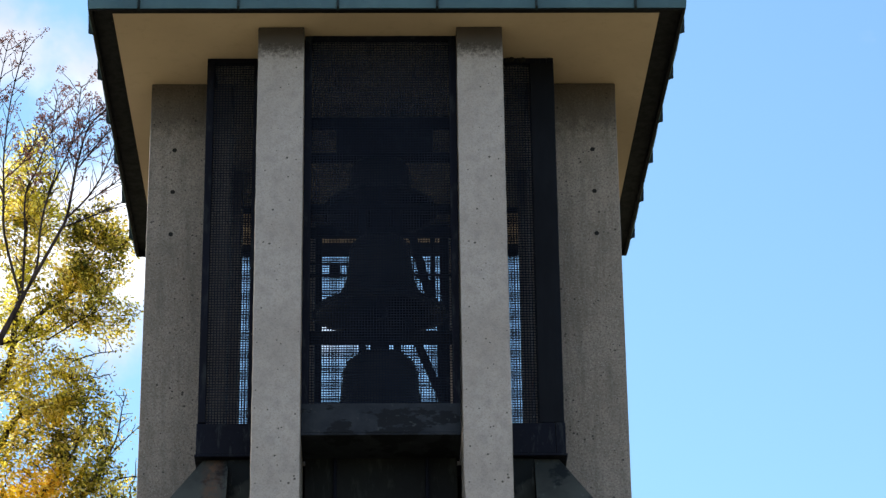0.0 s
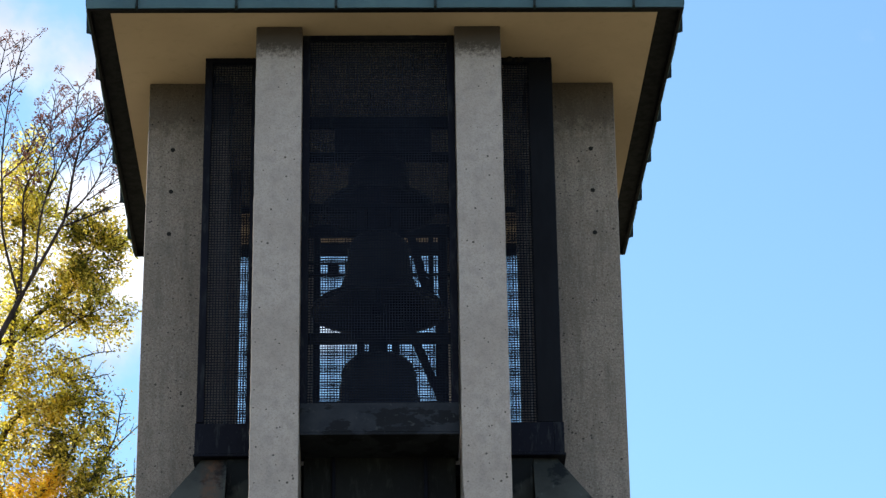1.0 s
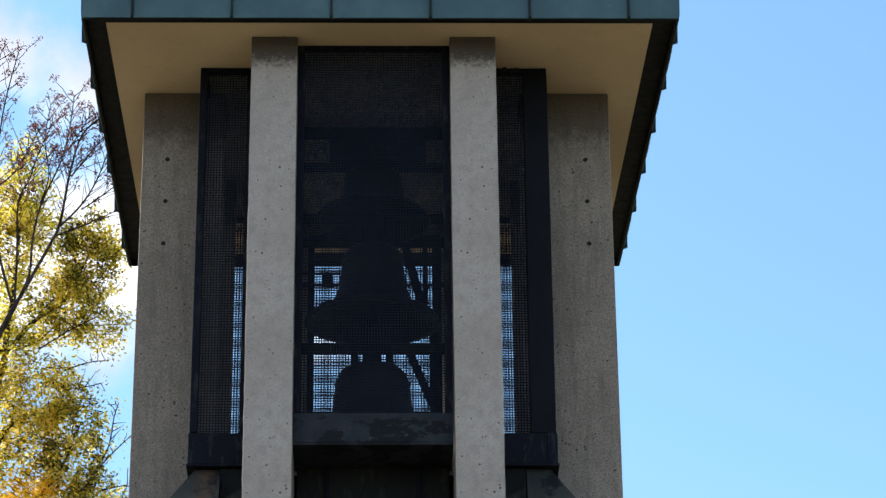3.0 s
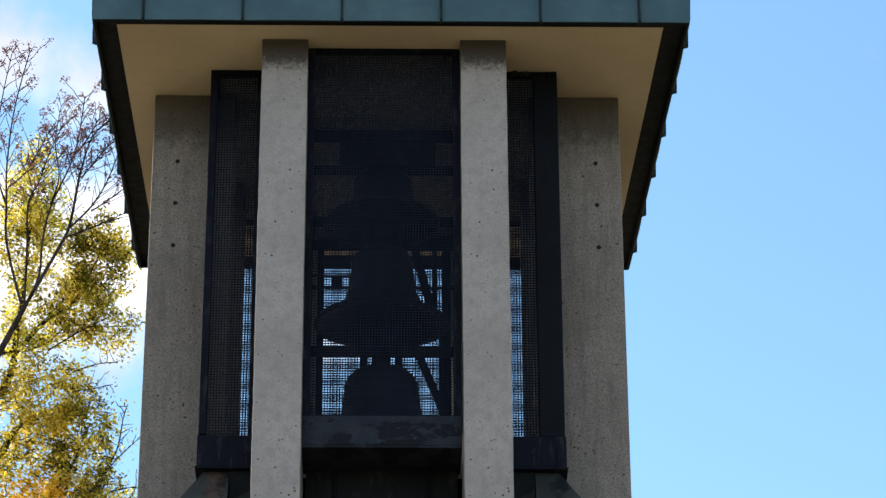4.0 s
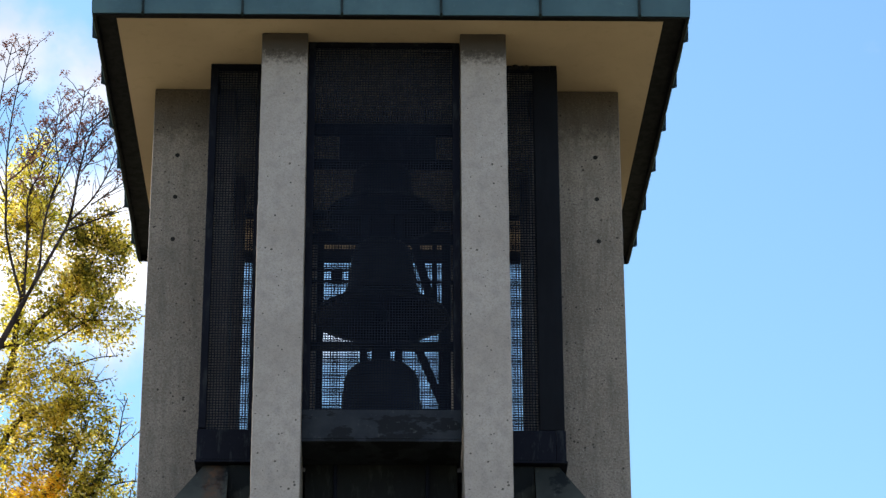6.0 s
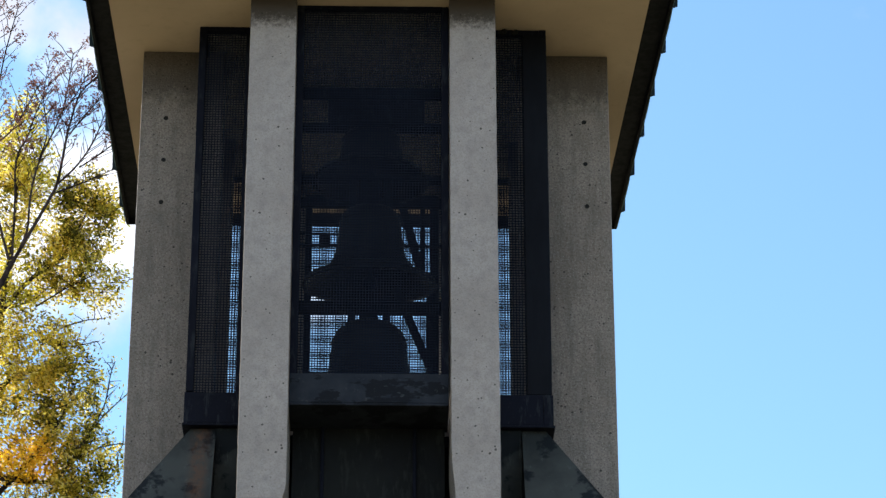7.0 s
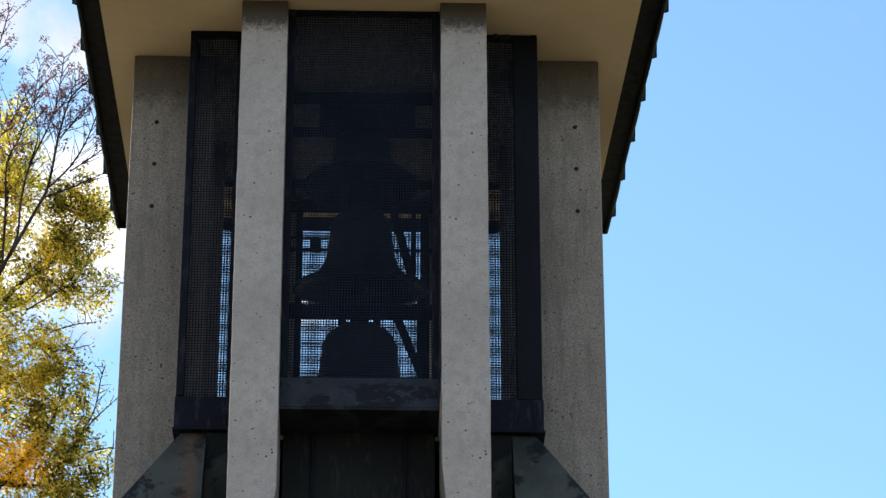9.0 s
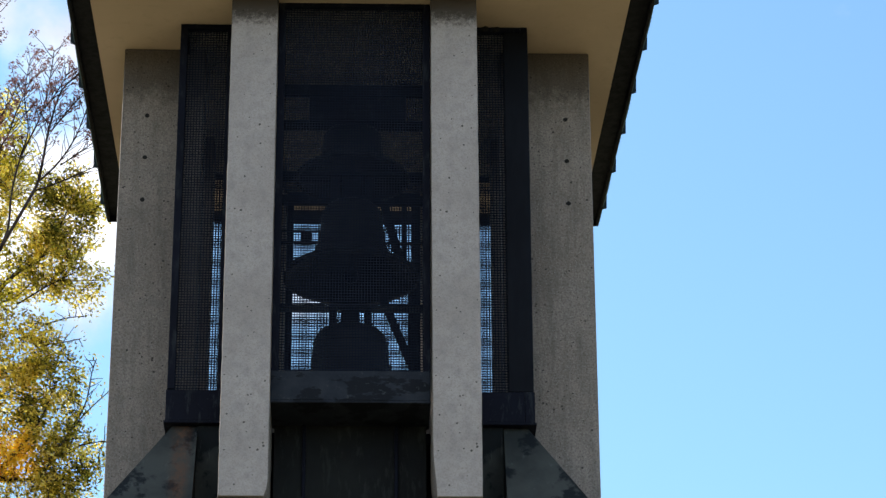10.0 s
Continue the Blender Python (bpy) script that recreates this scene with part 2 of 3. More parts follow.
def ground_material():
    m = Mat("dry_grass", 0.95)
    c = m.mix(m.span(m.noise(0.35, 5), 0.4, 0.6), (0.085, 0.085, 0.035), (0.15, 0.12, 0.07))
    c = m.mix(m.span(m.noise(6, 5), 0.4, 0.7, 0.0, 0.5), c, (0.18, 0.15, 0.10))
    return m.done(c, m.noise(30, 4), 0.5, 0.02)


CONCRETE, AGGREGATE, SOFFIT, COPPER = smooth_concrete_material(), aggregate_material(), soffit_material(), copper_material()
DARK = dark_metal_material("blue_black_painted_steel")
SILL = sill_material()
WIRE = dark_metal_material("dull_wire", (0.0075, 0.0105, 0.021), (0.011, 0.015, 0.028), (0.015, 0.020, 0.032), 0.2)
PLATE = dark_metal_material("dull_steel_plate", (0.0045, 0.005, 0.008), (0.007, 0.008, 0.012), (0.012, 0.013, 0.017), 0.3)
EDGE = dark_metal_material("black_eaves_trim", (0.004, 0.004, 0.005), (0.008, 0.008, 0.009), (0.015, 0.015, 0.016), 0.3)
# seams are the same copper; their shaded side is put into this colour
SEAM = dark_metal_material("shaded_copper_edge", (0.012, 0.018, 0.020), (0.025, 0.036, 0.038), (0.05, 0.075, 0.075), 0.4)
# shade of the recess under the sill is put into the bay colour
BAY = dark_metal_material("shaded_bay_metal", (0.007, 0.007, 0.008), (0.015, 0.016, 0.015), (0.045, 0.05, 0.047), 0.45)
SKIRT, BRONZE, BARK = skirt_material(), bronze_material(), bark_material()
HOLE = Mat("shadowed_mortar", 0.95).done((0.010, 0.009, 0.008))
# LEAF to YELLOW put gap shade and sunlit highlights into their end tones
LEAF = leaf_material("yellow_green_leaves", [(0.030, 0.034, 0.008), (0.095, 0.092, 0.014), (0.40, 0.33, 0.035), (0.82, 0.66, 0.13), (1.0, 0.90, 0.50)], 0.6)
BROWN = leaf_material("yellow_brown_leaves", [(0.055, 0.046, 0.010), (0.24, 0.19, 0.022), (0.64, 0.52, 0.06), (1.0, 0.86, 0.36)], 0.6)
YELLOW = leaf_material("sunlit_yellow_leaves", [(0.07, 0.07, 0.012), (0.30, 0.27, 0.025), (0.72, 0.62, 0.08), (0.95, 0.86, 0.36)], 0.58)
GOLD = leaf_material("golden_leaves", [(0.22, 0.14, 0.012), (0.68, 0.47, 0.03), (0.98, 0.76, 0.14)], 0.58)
GREEN = leaf_material("fresh_green_leaves", [(0.03, 0.07, 0.012), (0.07, 0.17, 0.025), (0.14, 0.28, 0.05)])
PURPLE = leaf_material("purple_brown_leaves", [(0.075, 0.030, 0.040), (0.16, 0.070, 0.078), (0.30, 0.15, 0.13)], 0.3)
GROUND = ground_material()

# ---- mesh helpers ----


def mesh_of(bm, name, material, smooth=False):
    me = bpy.data.meshes.new(name)
    bmesh.ops.recalc_face_normals(bm, faces=bm.faces)
    bm.to_mesh(me)
    bm.free()
    me.materials.append(material)
    if smooth:
        for p in me.polygons:
            p.use_smooth = True
    return me


def part(name, bm, material, parent, label="", smooth=False):
    ob = new(name, bm if isinstance(bm, bpy.types.Mesh) else mesh_of(bm, name, material, smooth))
    ob.parent = parent
    return tagged(ob, label)


def box(bm, x0, x1, y0, y1, z0, z1, bevel=0.0):
    vs = [bm.verts.new(p) for p in ((x0, y0, z0), (x1, y0, z0), (x1, y1, z0), (x0, y1, z0), (x0, y0, z1), (x1, y0, z1), (x1, y1, z1), (x0, y1, z1))]
    fs = [bm.faces.new([vs[i] for i in f]) for f in ((3, 2, 1, 0), (4, 5, 6, 7), (0, 1, 5, 4), (1, 2, 6, 5), (2, 3, 7, 6), (3, 0, 4, 7))]
    if bevel:
        edges = {e for f in fs for e in f.edges}
        bmesh.ops.bevel(bm, geom=list(edges), offset=bevel, segments=2, affect="EDGES", profile=0.5)
    return vs


def boxes(*rows, bevel=0.0):
    bm = bmesh.new()
    for r in rows:
        box(bm, *r, bevel=bevel)
    return bm


def prism(points, z0, z1):
    """An upright prism over a convex outline of (x, y)."""
    bm = bmesh.new()
    lo, hi = [bm.verts.new((x, y, z0)) for x, y in points], [bm.verts.new((x, y, z1)) for x, y in points]
    n = len(points)
    bm.faces.new(lo[::-1]), bm.faces.new(hi)
    for i in range(n):
        bm.faces.new((lo[i], lo[(i + 1) % n], hi[(i + 1) % n], hi[i]))
    return bm


def solid(rings):
    """A closed skin through rings of equally many points."""
    bm = bmesh.new()
    vs = [[bm.verts.new(p) for p in r] for r in rings]
    n = len(rings[0])
    for a, b in zip(vs, vs[1:]):
        for i in range(n):
            bm.faces.new((a[i], a[(i + 1) % n], b[(i + 1) % n], b[i]))
    bm.faces.new(vs[0][::-1]), bm.faces.new(vs[-1])
    return bm


def bar(bm, p, q, w, h=None):
    """A square bar from p to q."""
    p, q = Vector(p), Vector(q)
    rot = (q - p).to_track_quat("Z", "X").to_matrix()
    h = h or w
    a = [bm.verts.new(p + rot @ Vector((sx * w / 2, sy * h / 2, 0))) for sx, sy in ((-1, -1), (1, -1), (1, 1), (-1, 1))]
    b = [bm.verts.new(q + rot @ Vector((sx * w / 2, sy * h / 2, 0))) for sx, sy in ((-1, -1), (1, -1), (1, 1), (-1, 1))]
    bm.faces.new(a[::-1]), bm.faces.new(b)
    for i in range(4):
        bm.faces.new((a[i], a[(i + 1) % 4], b[(i + 1) % 4], b[i]))


def lathe(bm, profile, n=48):
    rings = [[bm.verts.new((r * math.cos(2 * math.pi * i / n), r * math.sin(2 * math.pi * i / n), z)) for i in range(n)] for r, z in profile]
    for a, b in zip(rings, rings[1:]):
        for i in range(n):
            bm.faces.new((a[i], a[(i + 1) % n], b[(i + 1) % n], b[i]))
    return rings


def tube(bm, points, radii, n=7):
    """A tapering limb through the points."""
    last = None
    for i, (p, r) in enumerate(zip(points, radii)):
        way = (points[min(i + 1, len(points) - 1)] - points[max(i - 1, 0)]).normalized()
        rot = way.to_track_quat("Z", "X").to_matrix()
        ring = [bm.verts.new(p + rot @ Vector((r * math.cos(2 * math.pi * k / n), r * math.sin(2 * math.pi * k / n), 0))) for k in range(n)]
        if last:
            for k in range(n):
                bm.faces.new((last[k], last[(k + 1) % n], ring[(k + 1) % n], ring[k]))
        last = ring


QUARTERS = [pose(0, 0, 0, 0, 0, 90 * k) for k in range(4)]

# ---- ground ----
bm = bmesh.new()
bmesh.ops.create_grid(bm, x_segments=40, y_segments=40, size=1500)
ground = part("ground", bm, GROUND, None)
tagged(ground, "dry autumn grass round the tower", "ground", kind="structure")

# ---- the bell tower ----
A, B, D, C, P = 0.517, 0.83, 1.636, 1.201, 1.516  # pier sides, pier front, cage corner, screen plane
INNER = 1.04  # where the piers end inside
Z_CAGE, Z_SILL, Z_PIER = 8.30, 8.525, 7.63
tower = tagged(new("bell_tower"), "square concrete bell tower with wire screens and green copper eaves", "tower")

# shaft under the belfry
part("skirt_base", boxes((-1.93, 1.93, -1.93, 1.93, 6.86, 6.9), bevel=0.01), SKIRT, tower, "dark metal ledge under the skirt")
part("shaft", prism([(-1.7, -1.7), (1.7, -1.7), (1.7, 1.7), (-1.7, 1.7)], 0.0, 6.859), CONCRETE, tower, "plain grey concrete shaft")

# piers, two on each side, each on a dark foot


def pier_shape(side, inner):
    """side: +1 where the inner edge is at -A, -1 where it is at A; the foot of that edge is broken off."""
    x0, x1 = -B, -A
    c = 0.032
    zt = Z_SOFFIT - 0.002
    if side > 0:
        outline = [(x0, Z_PIER), (x1 - c * 0.7, Z_PIER), (x1 - 0.006, Z_PIER + c * 1.6), (x1, Z_PIER + c * 3), (x1, zt), (x0, zt)]
    else:
        outline = [(x0 + c * 0.7, Z_PIER), (x1, Z_PIER), (x1, zt), (x0, zt), (x0, Z_PIER + c * 9), (x0 + c * 0.7, Z_PIER + c * 1.2)]
    bm = solid([[(x, y, z) for x, z in outline] for y in (-D, -inner)])
    bmesh.ops.recalc_face_normals(bm, faces=bm.faces)
    bmesh.ops.bevel(bm, geom=list(bm.edges), offset=0.007, segments=2, affect="EDGES", profile=0.5)
    # arrises waver a little, as cast
    for i in range(1, 84):
        bmesh.ops.bisect_plane(bm, geom=list(bm.verts) + list(bm.edges) + list(bm.faces), plane_co=(0, 0, Z_PIER + 0.043 * i), plane_no=(0, 0, 1))
    for v in bm.verts:
        v.co.x += 0.0022 * noise.noise(Vector((v.co.x * 3, v.co.y * 2, v.co.z * 11))) + 0.0012 * noise.noise(v.co * 37)
    me = mesh_of(bm, "pier", CONCRETE)
    me.materials.append(AGGREGATE)
    for p in me.polygons:
        if abs(p.normal.x) > 0.8:
            p.material_index = 1
    return me


pier_meshes = {(dx, inner): pier_shape(side, inner) for dx, side in ((0.0, 1), (A + B, -1)) for inner in (INNER, 1.006, 1.065)}
foot_mesh = mesh_of(boxes((-B + 0.012, -A - 0.03, -D + 0.03, -INNER, 6.902, Z_PIER - 0.002), bevel=0.006), "pier_foot", SKIRT)
hole_mesh_bm = bmesh.new()
bmesh.ops.create_circle(hole_mesh_bm, cap_ends=True, radius=0.0165, segments=12)
hole_mesh = mesh_of(hole_mesh_bm, "tie_hole", HOLE)
for k, q in enumerate(QUARTERS):
    for dx in (0.0, A + B):
        pier = part("pier", pier_meshes[dx, (INNER, 1.006, INNER, 1.065)[k]], CONCRETE, tower)
        pier.matrix_basis = pose(0.02 * (k % 2), 0, 0) @ q @ pose(dx, 0, 0)
        if k == 0:  # these two stand slightly out of plumb
            pier.matrix_basis = pose(0, 0, Z_SOFFIT) @ pose(0, 0, 0, 0, -0.17 if dx else -0.06, 0) @ pose(dx, 0, -Z_SOFFIT)
        foot = part("pier_foot", foot_mesh, SKIRT, tower, "dark sheet-metal foot of a pier")
        foot.matrix_basis = q @ pose(dx, 0, 0)
        # three old formwork tie holes, on the cheek that looks along the eaves
        side = -1 if dx == 0 else 1
        for j in range(3):
            # a flat disc, its near-black standing for the shade inside the hole
            hole = part("tie_hole", hole_mesh, HOLE, pier)
            hole.matrix_basis = pose((-B - 0.0025) if side < 0 else (-A + 0.0025), -1.46 - 0.004 * j, Z_SOFFIT - 0.53 - 0.325 * j, 0, 90 * side, 0)

# wire screens between the piers
PITCH, GAUGE = 0.0192, 0.0062


def wire_mesh(x0, x1, y, z0, z1):
    bm = bmesh.new()
    n = max(2, round((x1 - x0) / PITCH))
    for i in range(n + 1):
        x = x0 + (x1 - x0) * i / n
        box(bm, x - GAUGE / 2, x + GAUGE / 2, y - 0.002, y + 0.002, z0, z1)
    n = round((z1 - z0) / PITCH)
    for i in range(n + 1):
        z = z0 + (z1 - z0) * i / n
        box(bm, x0, x1, y - 0.0055, y - 0.0022, z - GAUGE / 2, z + GAUGE / 2)
    return bm


F = 0.05
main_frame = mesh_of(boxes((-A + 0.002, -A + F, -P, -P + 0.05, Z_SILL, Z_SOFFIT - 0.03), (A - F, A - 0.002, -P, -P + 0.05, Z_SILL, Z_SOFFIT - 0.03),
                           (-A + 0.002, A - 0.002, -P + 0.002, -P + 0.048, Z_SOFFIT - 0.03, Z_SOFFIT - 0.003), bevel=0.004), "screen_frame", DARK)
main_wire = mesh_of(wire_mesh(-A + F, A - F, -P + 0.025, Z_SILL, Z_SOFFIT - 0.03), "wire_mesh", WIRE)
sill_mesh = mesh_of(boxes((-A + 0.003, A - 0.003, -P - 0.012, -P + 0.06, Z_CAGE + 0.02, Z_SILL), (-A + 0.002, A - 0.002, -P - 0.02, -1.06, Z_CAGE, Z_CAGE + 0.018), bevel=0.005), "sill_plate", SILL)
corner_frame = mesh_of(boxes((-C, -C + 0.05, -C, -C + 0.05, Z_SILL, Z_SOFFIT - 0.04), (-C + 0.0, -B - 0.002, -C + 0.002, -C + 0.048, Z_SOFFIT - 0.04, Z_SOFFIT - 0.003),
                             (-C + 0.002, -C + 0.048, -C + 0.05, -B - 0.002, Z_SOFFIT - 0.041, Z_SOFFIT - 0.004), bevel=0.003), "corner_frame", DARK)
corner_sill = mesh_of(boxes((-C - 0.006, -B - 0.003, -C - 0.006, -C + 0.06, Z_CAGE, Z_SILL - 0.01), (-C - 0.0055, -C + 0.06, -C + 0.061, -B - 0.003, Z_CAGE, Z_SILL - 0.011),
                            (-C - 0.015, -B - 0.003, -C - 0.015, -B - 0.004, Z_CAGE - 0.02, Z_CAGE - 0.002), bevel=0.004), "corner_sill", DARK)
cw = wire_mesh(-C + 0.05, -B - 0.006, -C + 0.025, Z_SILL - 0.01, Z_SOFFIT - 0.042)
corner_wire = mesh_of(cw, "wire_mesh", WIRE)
cw = wire_mesh(B + 0.006, C - 0.05, -C + 0.025, Z_SILL - 0.01, Z_SOFFIT - 0.042)
corner_wire_b = mesh_of(cw, "wire_mesh", WIRE)
for q in QUARTERS:
    for name, me, tag in (("screen_frame", main_frame, ""), ("corner_frame", corner_frame, "")):
        ob = part(name, me, DARK, tower, "blue-black steel frame of a wire screen")
        ob.matrix_basis = q
        wires = [main_wire] if name == "screen_frame" else [corner_wire]
        for w in wires:
            part("wire_mesh", w, WIRE, ob, "fine square dark wire mesh")
        if name == "corner_frame":
            wob = part("wire_mesh", corner_wire_b, WIRE, ob, "fine square dark wire mesh")
            wob.matrix_basis = QUARTERS[3]
        part("sill_plate", sill_mesh if name == "screen_frame" else corner_sill, SILL, ob, "scuffed steel plate under a wire screen")

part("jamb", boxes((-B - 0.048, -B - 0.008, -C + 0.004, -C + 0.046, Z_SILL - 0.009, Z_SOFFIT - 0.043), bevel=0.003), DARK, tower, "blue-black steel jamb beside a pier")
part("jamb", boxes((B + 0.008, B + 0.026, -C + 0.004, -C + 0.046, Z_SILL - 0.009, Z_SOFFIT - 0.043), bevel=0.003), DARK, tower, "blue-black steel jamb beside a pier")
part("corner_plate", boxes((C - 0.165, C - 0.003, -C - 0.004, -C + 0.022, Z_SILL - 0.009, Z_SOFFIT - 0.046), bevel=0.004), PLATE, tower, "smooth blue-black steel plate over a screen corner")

# dim board ceiling over the bells, added to darken the soffit inside
BOARD = dark_metal_material("grey_brown_ceiling_board", (0.32, 0.285, 0.25), (0.39, 0.355, 0.31), (0.35, 0.32, 0.27), 0.3)
part("ceiling_board", prism([(-1.19, -1.19), (1.19, -1.19), (1.19, 1.19), (-1.19, 1.19)], Z_SOFFIT - 0.0045, Z_SOFFIT - 0.001), BOARD, tower, "dim grey-brown board ceiling inside the belfry")
head_board = mesh_of(prism([(-A + 0.004, -P + 0.05), (A - 0.004, -P + 0.05), (A - 0.004, -1.191), (-A + 0.004, -1.191)], Z_SOFFIT - 0.0045, Z_SOFFIT - 0.001), "head_board", BOARD)
for q in QUARTERS:
    part("head_board", head_board, BOARD, tower).matrix_basis = q

bm = bmesh.new()
for i in range(9):
    m0 = pose(0.88 + 0.016 * i, -1.185 + 0.012 * math.sin(5.0 * i), Z_SOFFIT - 0.02 - 0.008 * math.sin(2.3 * i), 20 * i, 35 * i, 50 * i)
    bmesh.ops.create_icosphere(bm, subdivisions=1, radius=0.020 + 0.006 * math.sin(3.7 * i), matrix=m0)
part("dirt_clump", bm, HOLE, tower, "dark clump of dirt under the eaves")

# floor of the belfry and the flared metal skirt under it
part("belfry_floor", boxes((-1.055, 1.055, -1.055, 1.055, Z_CAGE - 0.1, Z_CAGE - 0.025)), DARK, tower, "dark steel floor of the belfry")
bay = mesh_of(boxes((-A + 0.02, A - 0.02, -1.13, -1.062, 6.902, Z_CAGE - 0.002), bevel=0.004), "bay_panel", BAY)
batten = mesh_of(boxes((-0.012, 0.012, -1.155, -1.13, 6.902, Z_CAGE - 0.004), bevel=0.004), "batten", DARK)
# hip piece: from the cage corner the sheet runs down and outwards
H0, H1 = 1.195, 1.57
Z0, Z1 = 8.215, 7.575


def hip(z):
    return H0 + (H1 - H0) * (Z0 - z) / (Z0 - Z1)


def hip_piece():
    zl = 6.902
    rings = []
    for z in (zl, Z_CAGE - 0.023):
        h = hip(z)
        rings.append([(-h, -h, z), (-1.0, -h, z), (-1.0, -1.0, z), (-h, -1.0, z)])
    bm = solid(rings)
    bar(bm, (-1.0, -hip(zl) - 0.004, zl), (-1.0, -H0 - 0.004, Z0), 0.014)
    return bm


hip_mesh = mesh_of(hip_piece(), "skirt_panel", SKIRT)
cheek = mesh_of(boxes((-0.998, -B - 0.004, -1.17, -1.12, 6.902, Z_CAGE - 0.022), bevel=0.003), "cheek_panel", SKIRT)
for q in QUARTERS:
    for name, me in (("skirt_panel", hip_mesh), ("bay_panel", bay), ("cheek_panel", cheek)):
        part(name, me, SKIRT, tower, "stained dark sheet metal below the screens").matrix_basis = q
    for x in (-0.30, 0.30):
        part("batten", batten, DARK, tower).matrix_basis = q @ pose(x, 0, 0)
    ob = part("cheek_panel", cheek, SKIRT, tower, "stained dark sheet metal below the screens")
    ob.matrix_basis = q @ pose(0.998 + B + 0.004, 0, 0)

# roof: cream soffit with a black border, green copper upstand with standing seams, low pyramid
S, W, Z_EAVES = 1.82, 1.95, 11.198
OUT = [Vector((-W, -W)), Vector((W + 0.10, -W)), Vector((W - 0.01, W)), Vector((-W, W))]
INN = [Vector((-S + 0.015, -S)), Vector((S + 0.07, -S)), Vector((S - 0.01, S)), Vector((-S + 0.02, S))]
roof = part("roof", solid([[(*(v * s), z) for v in OUT] for s, z in ((0.985, Z_SOFFIT + 0.06), (1.0, 11.76), (0.02, 13.1))]), COPPER, tower, "low pyramid roof of weathered green copper")
part("soffit", prism(INN, Z_SOFFIT, Z_SOFFIT + 0.05), SOFFIT, roof, "cream painted soffit under the eaves")
for i in range(4):
    a, b, c, d = OUT[i], OUT[(i + 1) % 4], INN[(i + 1) % 4], INN[i]
    part("eaves_border", prism([a * 0.995, b * 0.995, c, d], Z_SOFFIT - 0.001, Z_SOFFIT + 0.05), EDGE, roof, "black metal border of the soffit")
    part("drip_edge", prism([a, b, b * 0.991, a * 0.991], Z_EAVES, Z_SOFFIT + 0.02), EDGE, roof, "black drip edge of the eaves")
    n = 6
    way = (b - a).normalized()
    out = Vector((way.y, -way.x))
    up_lean = 0.018
    z_lo, z_hi = Z_EAVES + 0.008, 11.74
    marks = [0.0] + [(j + 0.5) / n for j in range(n)] + [1.0]
    for j in range(n + 1):
        u, v = a.lerp(b, marks[j]), a.lerp(b, marks[j + 1])
        # each sheet bows out a little between its seams
        rings = []
        cols = 7
        for z, off in ((z_lo, 0.0), (z_lo + 0.03, 0.004), (0.5 * (z_lo + z_hi), up_lean * 0.5 + 0.004), (z_hi, up_lean)):
            front = [u.lerp(v, k / (cols - 1)) + out * (off + 0.006 + 0.006 * math.sin(math.pi * k / (cols - 1)) * (0.6 + 0.4 * math.sin(3.1 * j + 5.0 * i))) for k in range(cols)]
            back = [v - out * 0.01, u - out * 0.01]
            rings.append([(*p, z) for p in front + back])
        part("copper_sheet", solid(rings), COPPER, roof)
        if j:
            bm = bmesh.new()
            p = u
            w = 0.010
            rings = []
            for z, off in ((z_lo - 0.012, 0.0), (z_hi, up_lean)):
                rings.append([(*(p + out * (off - 0.004) - way * w), z), (*(p + out * (off + 0.035) - way * w * 0.6), z + 0.012), (*(p + out * (off + 0.035) + way * w * 0.6), z + 0.012), (*(p + out * (off - 0.004) + way * w), z)])
            part("standing_seam", solid(rings), SEAM, roof, "raised standing seam of a copper sheet")

# ---- the bells ----


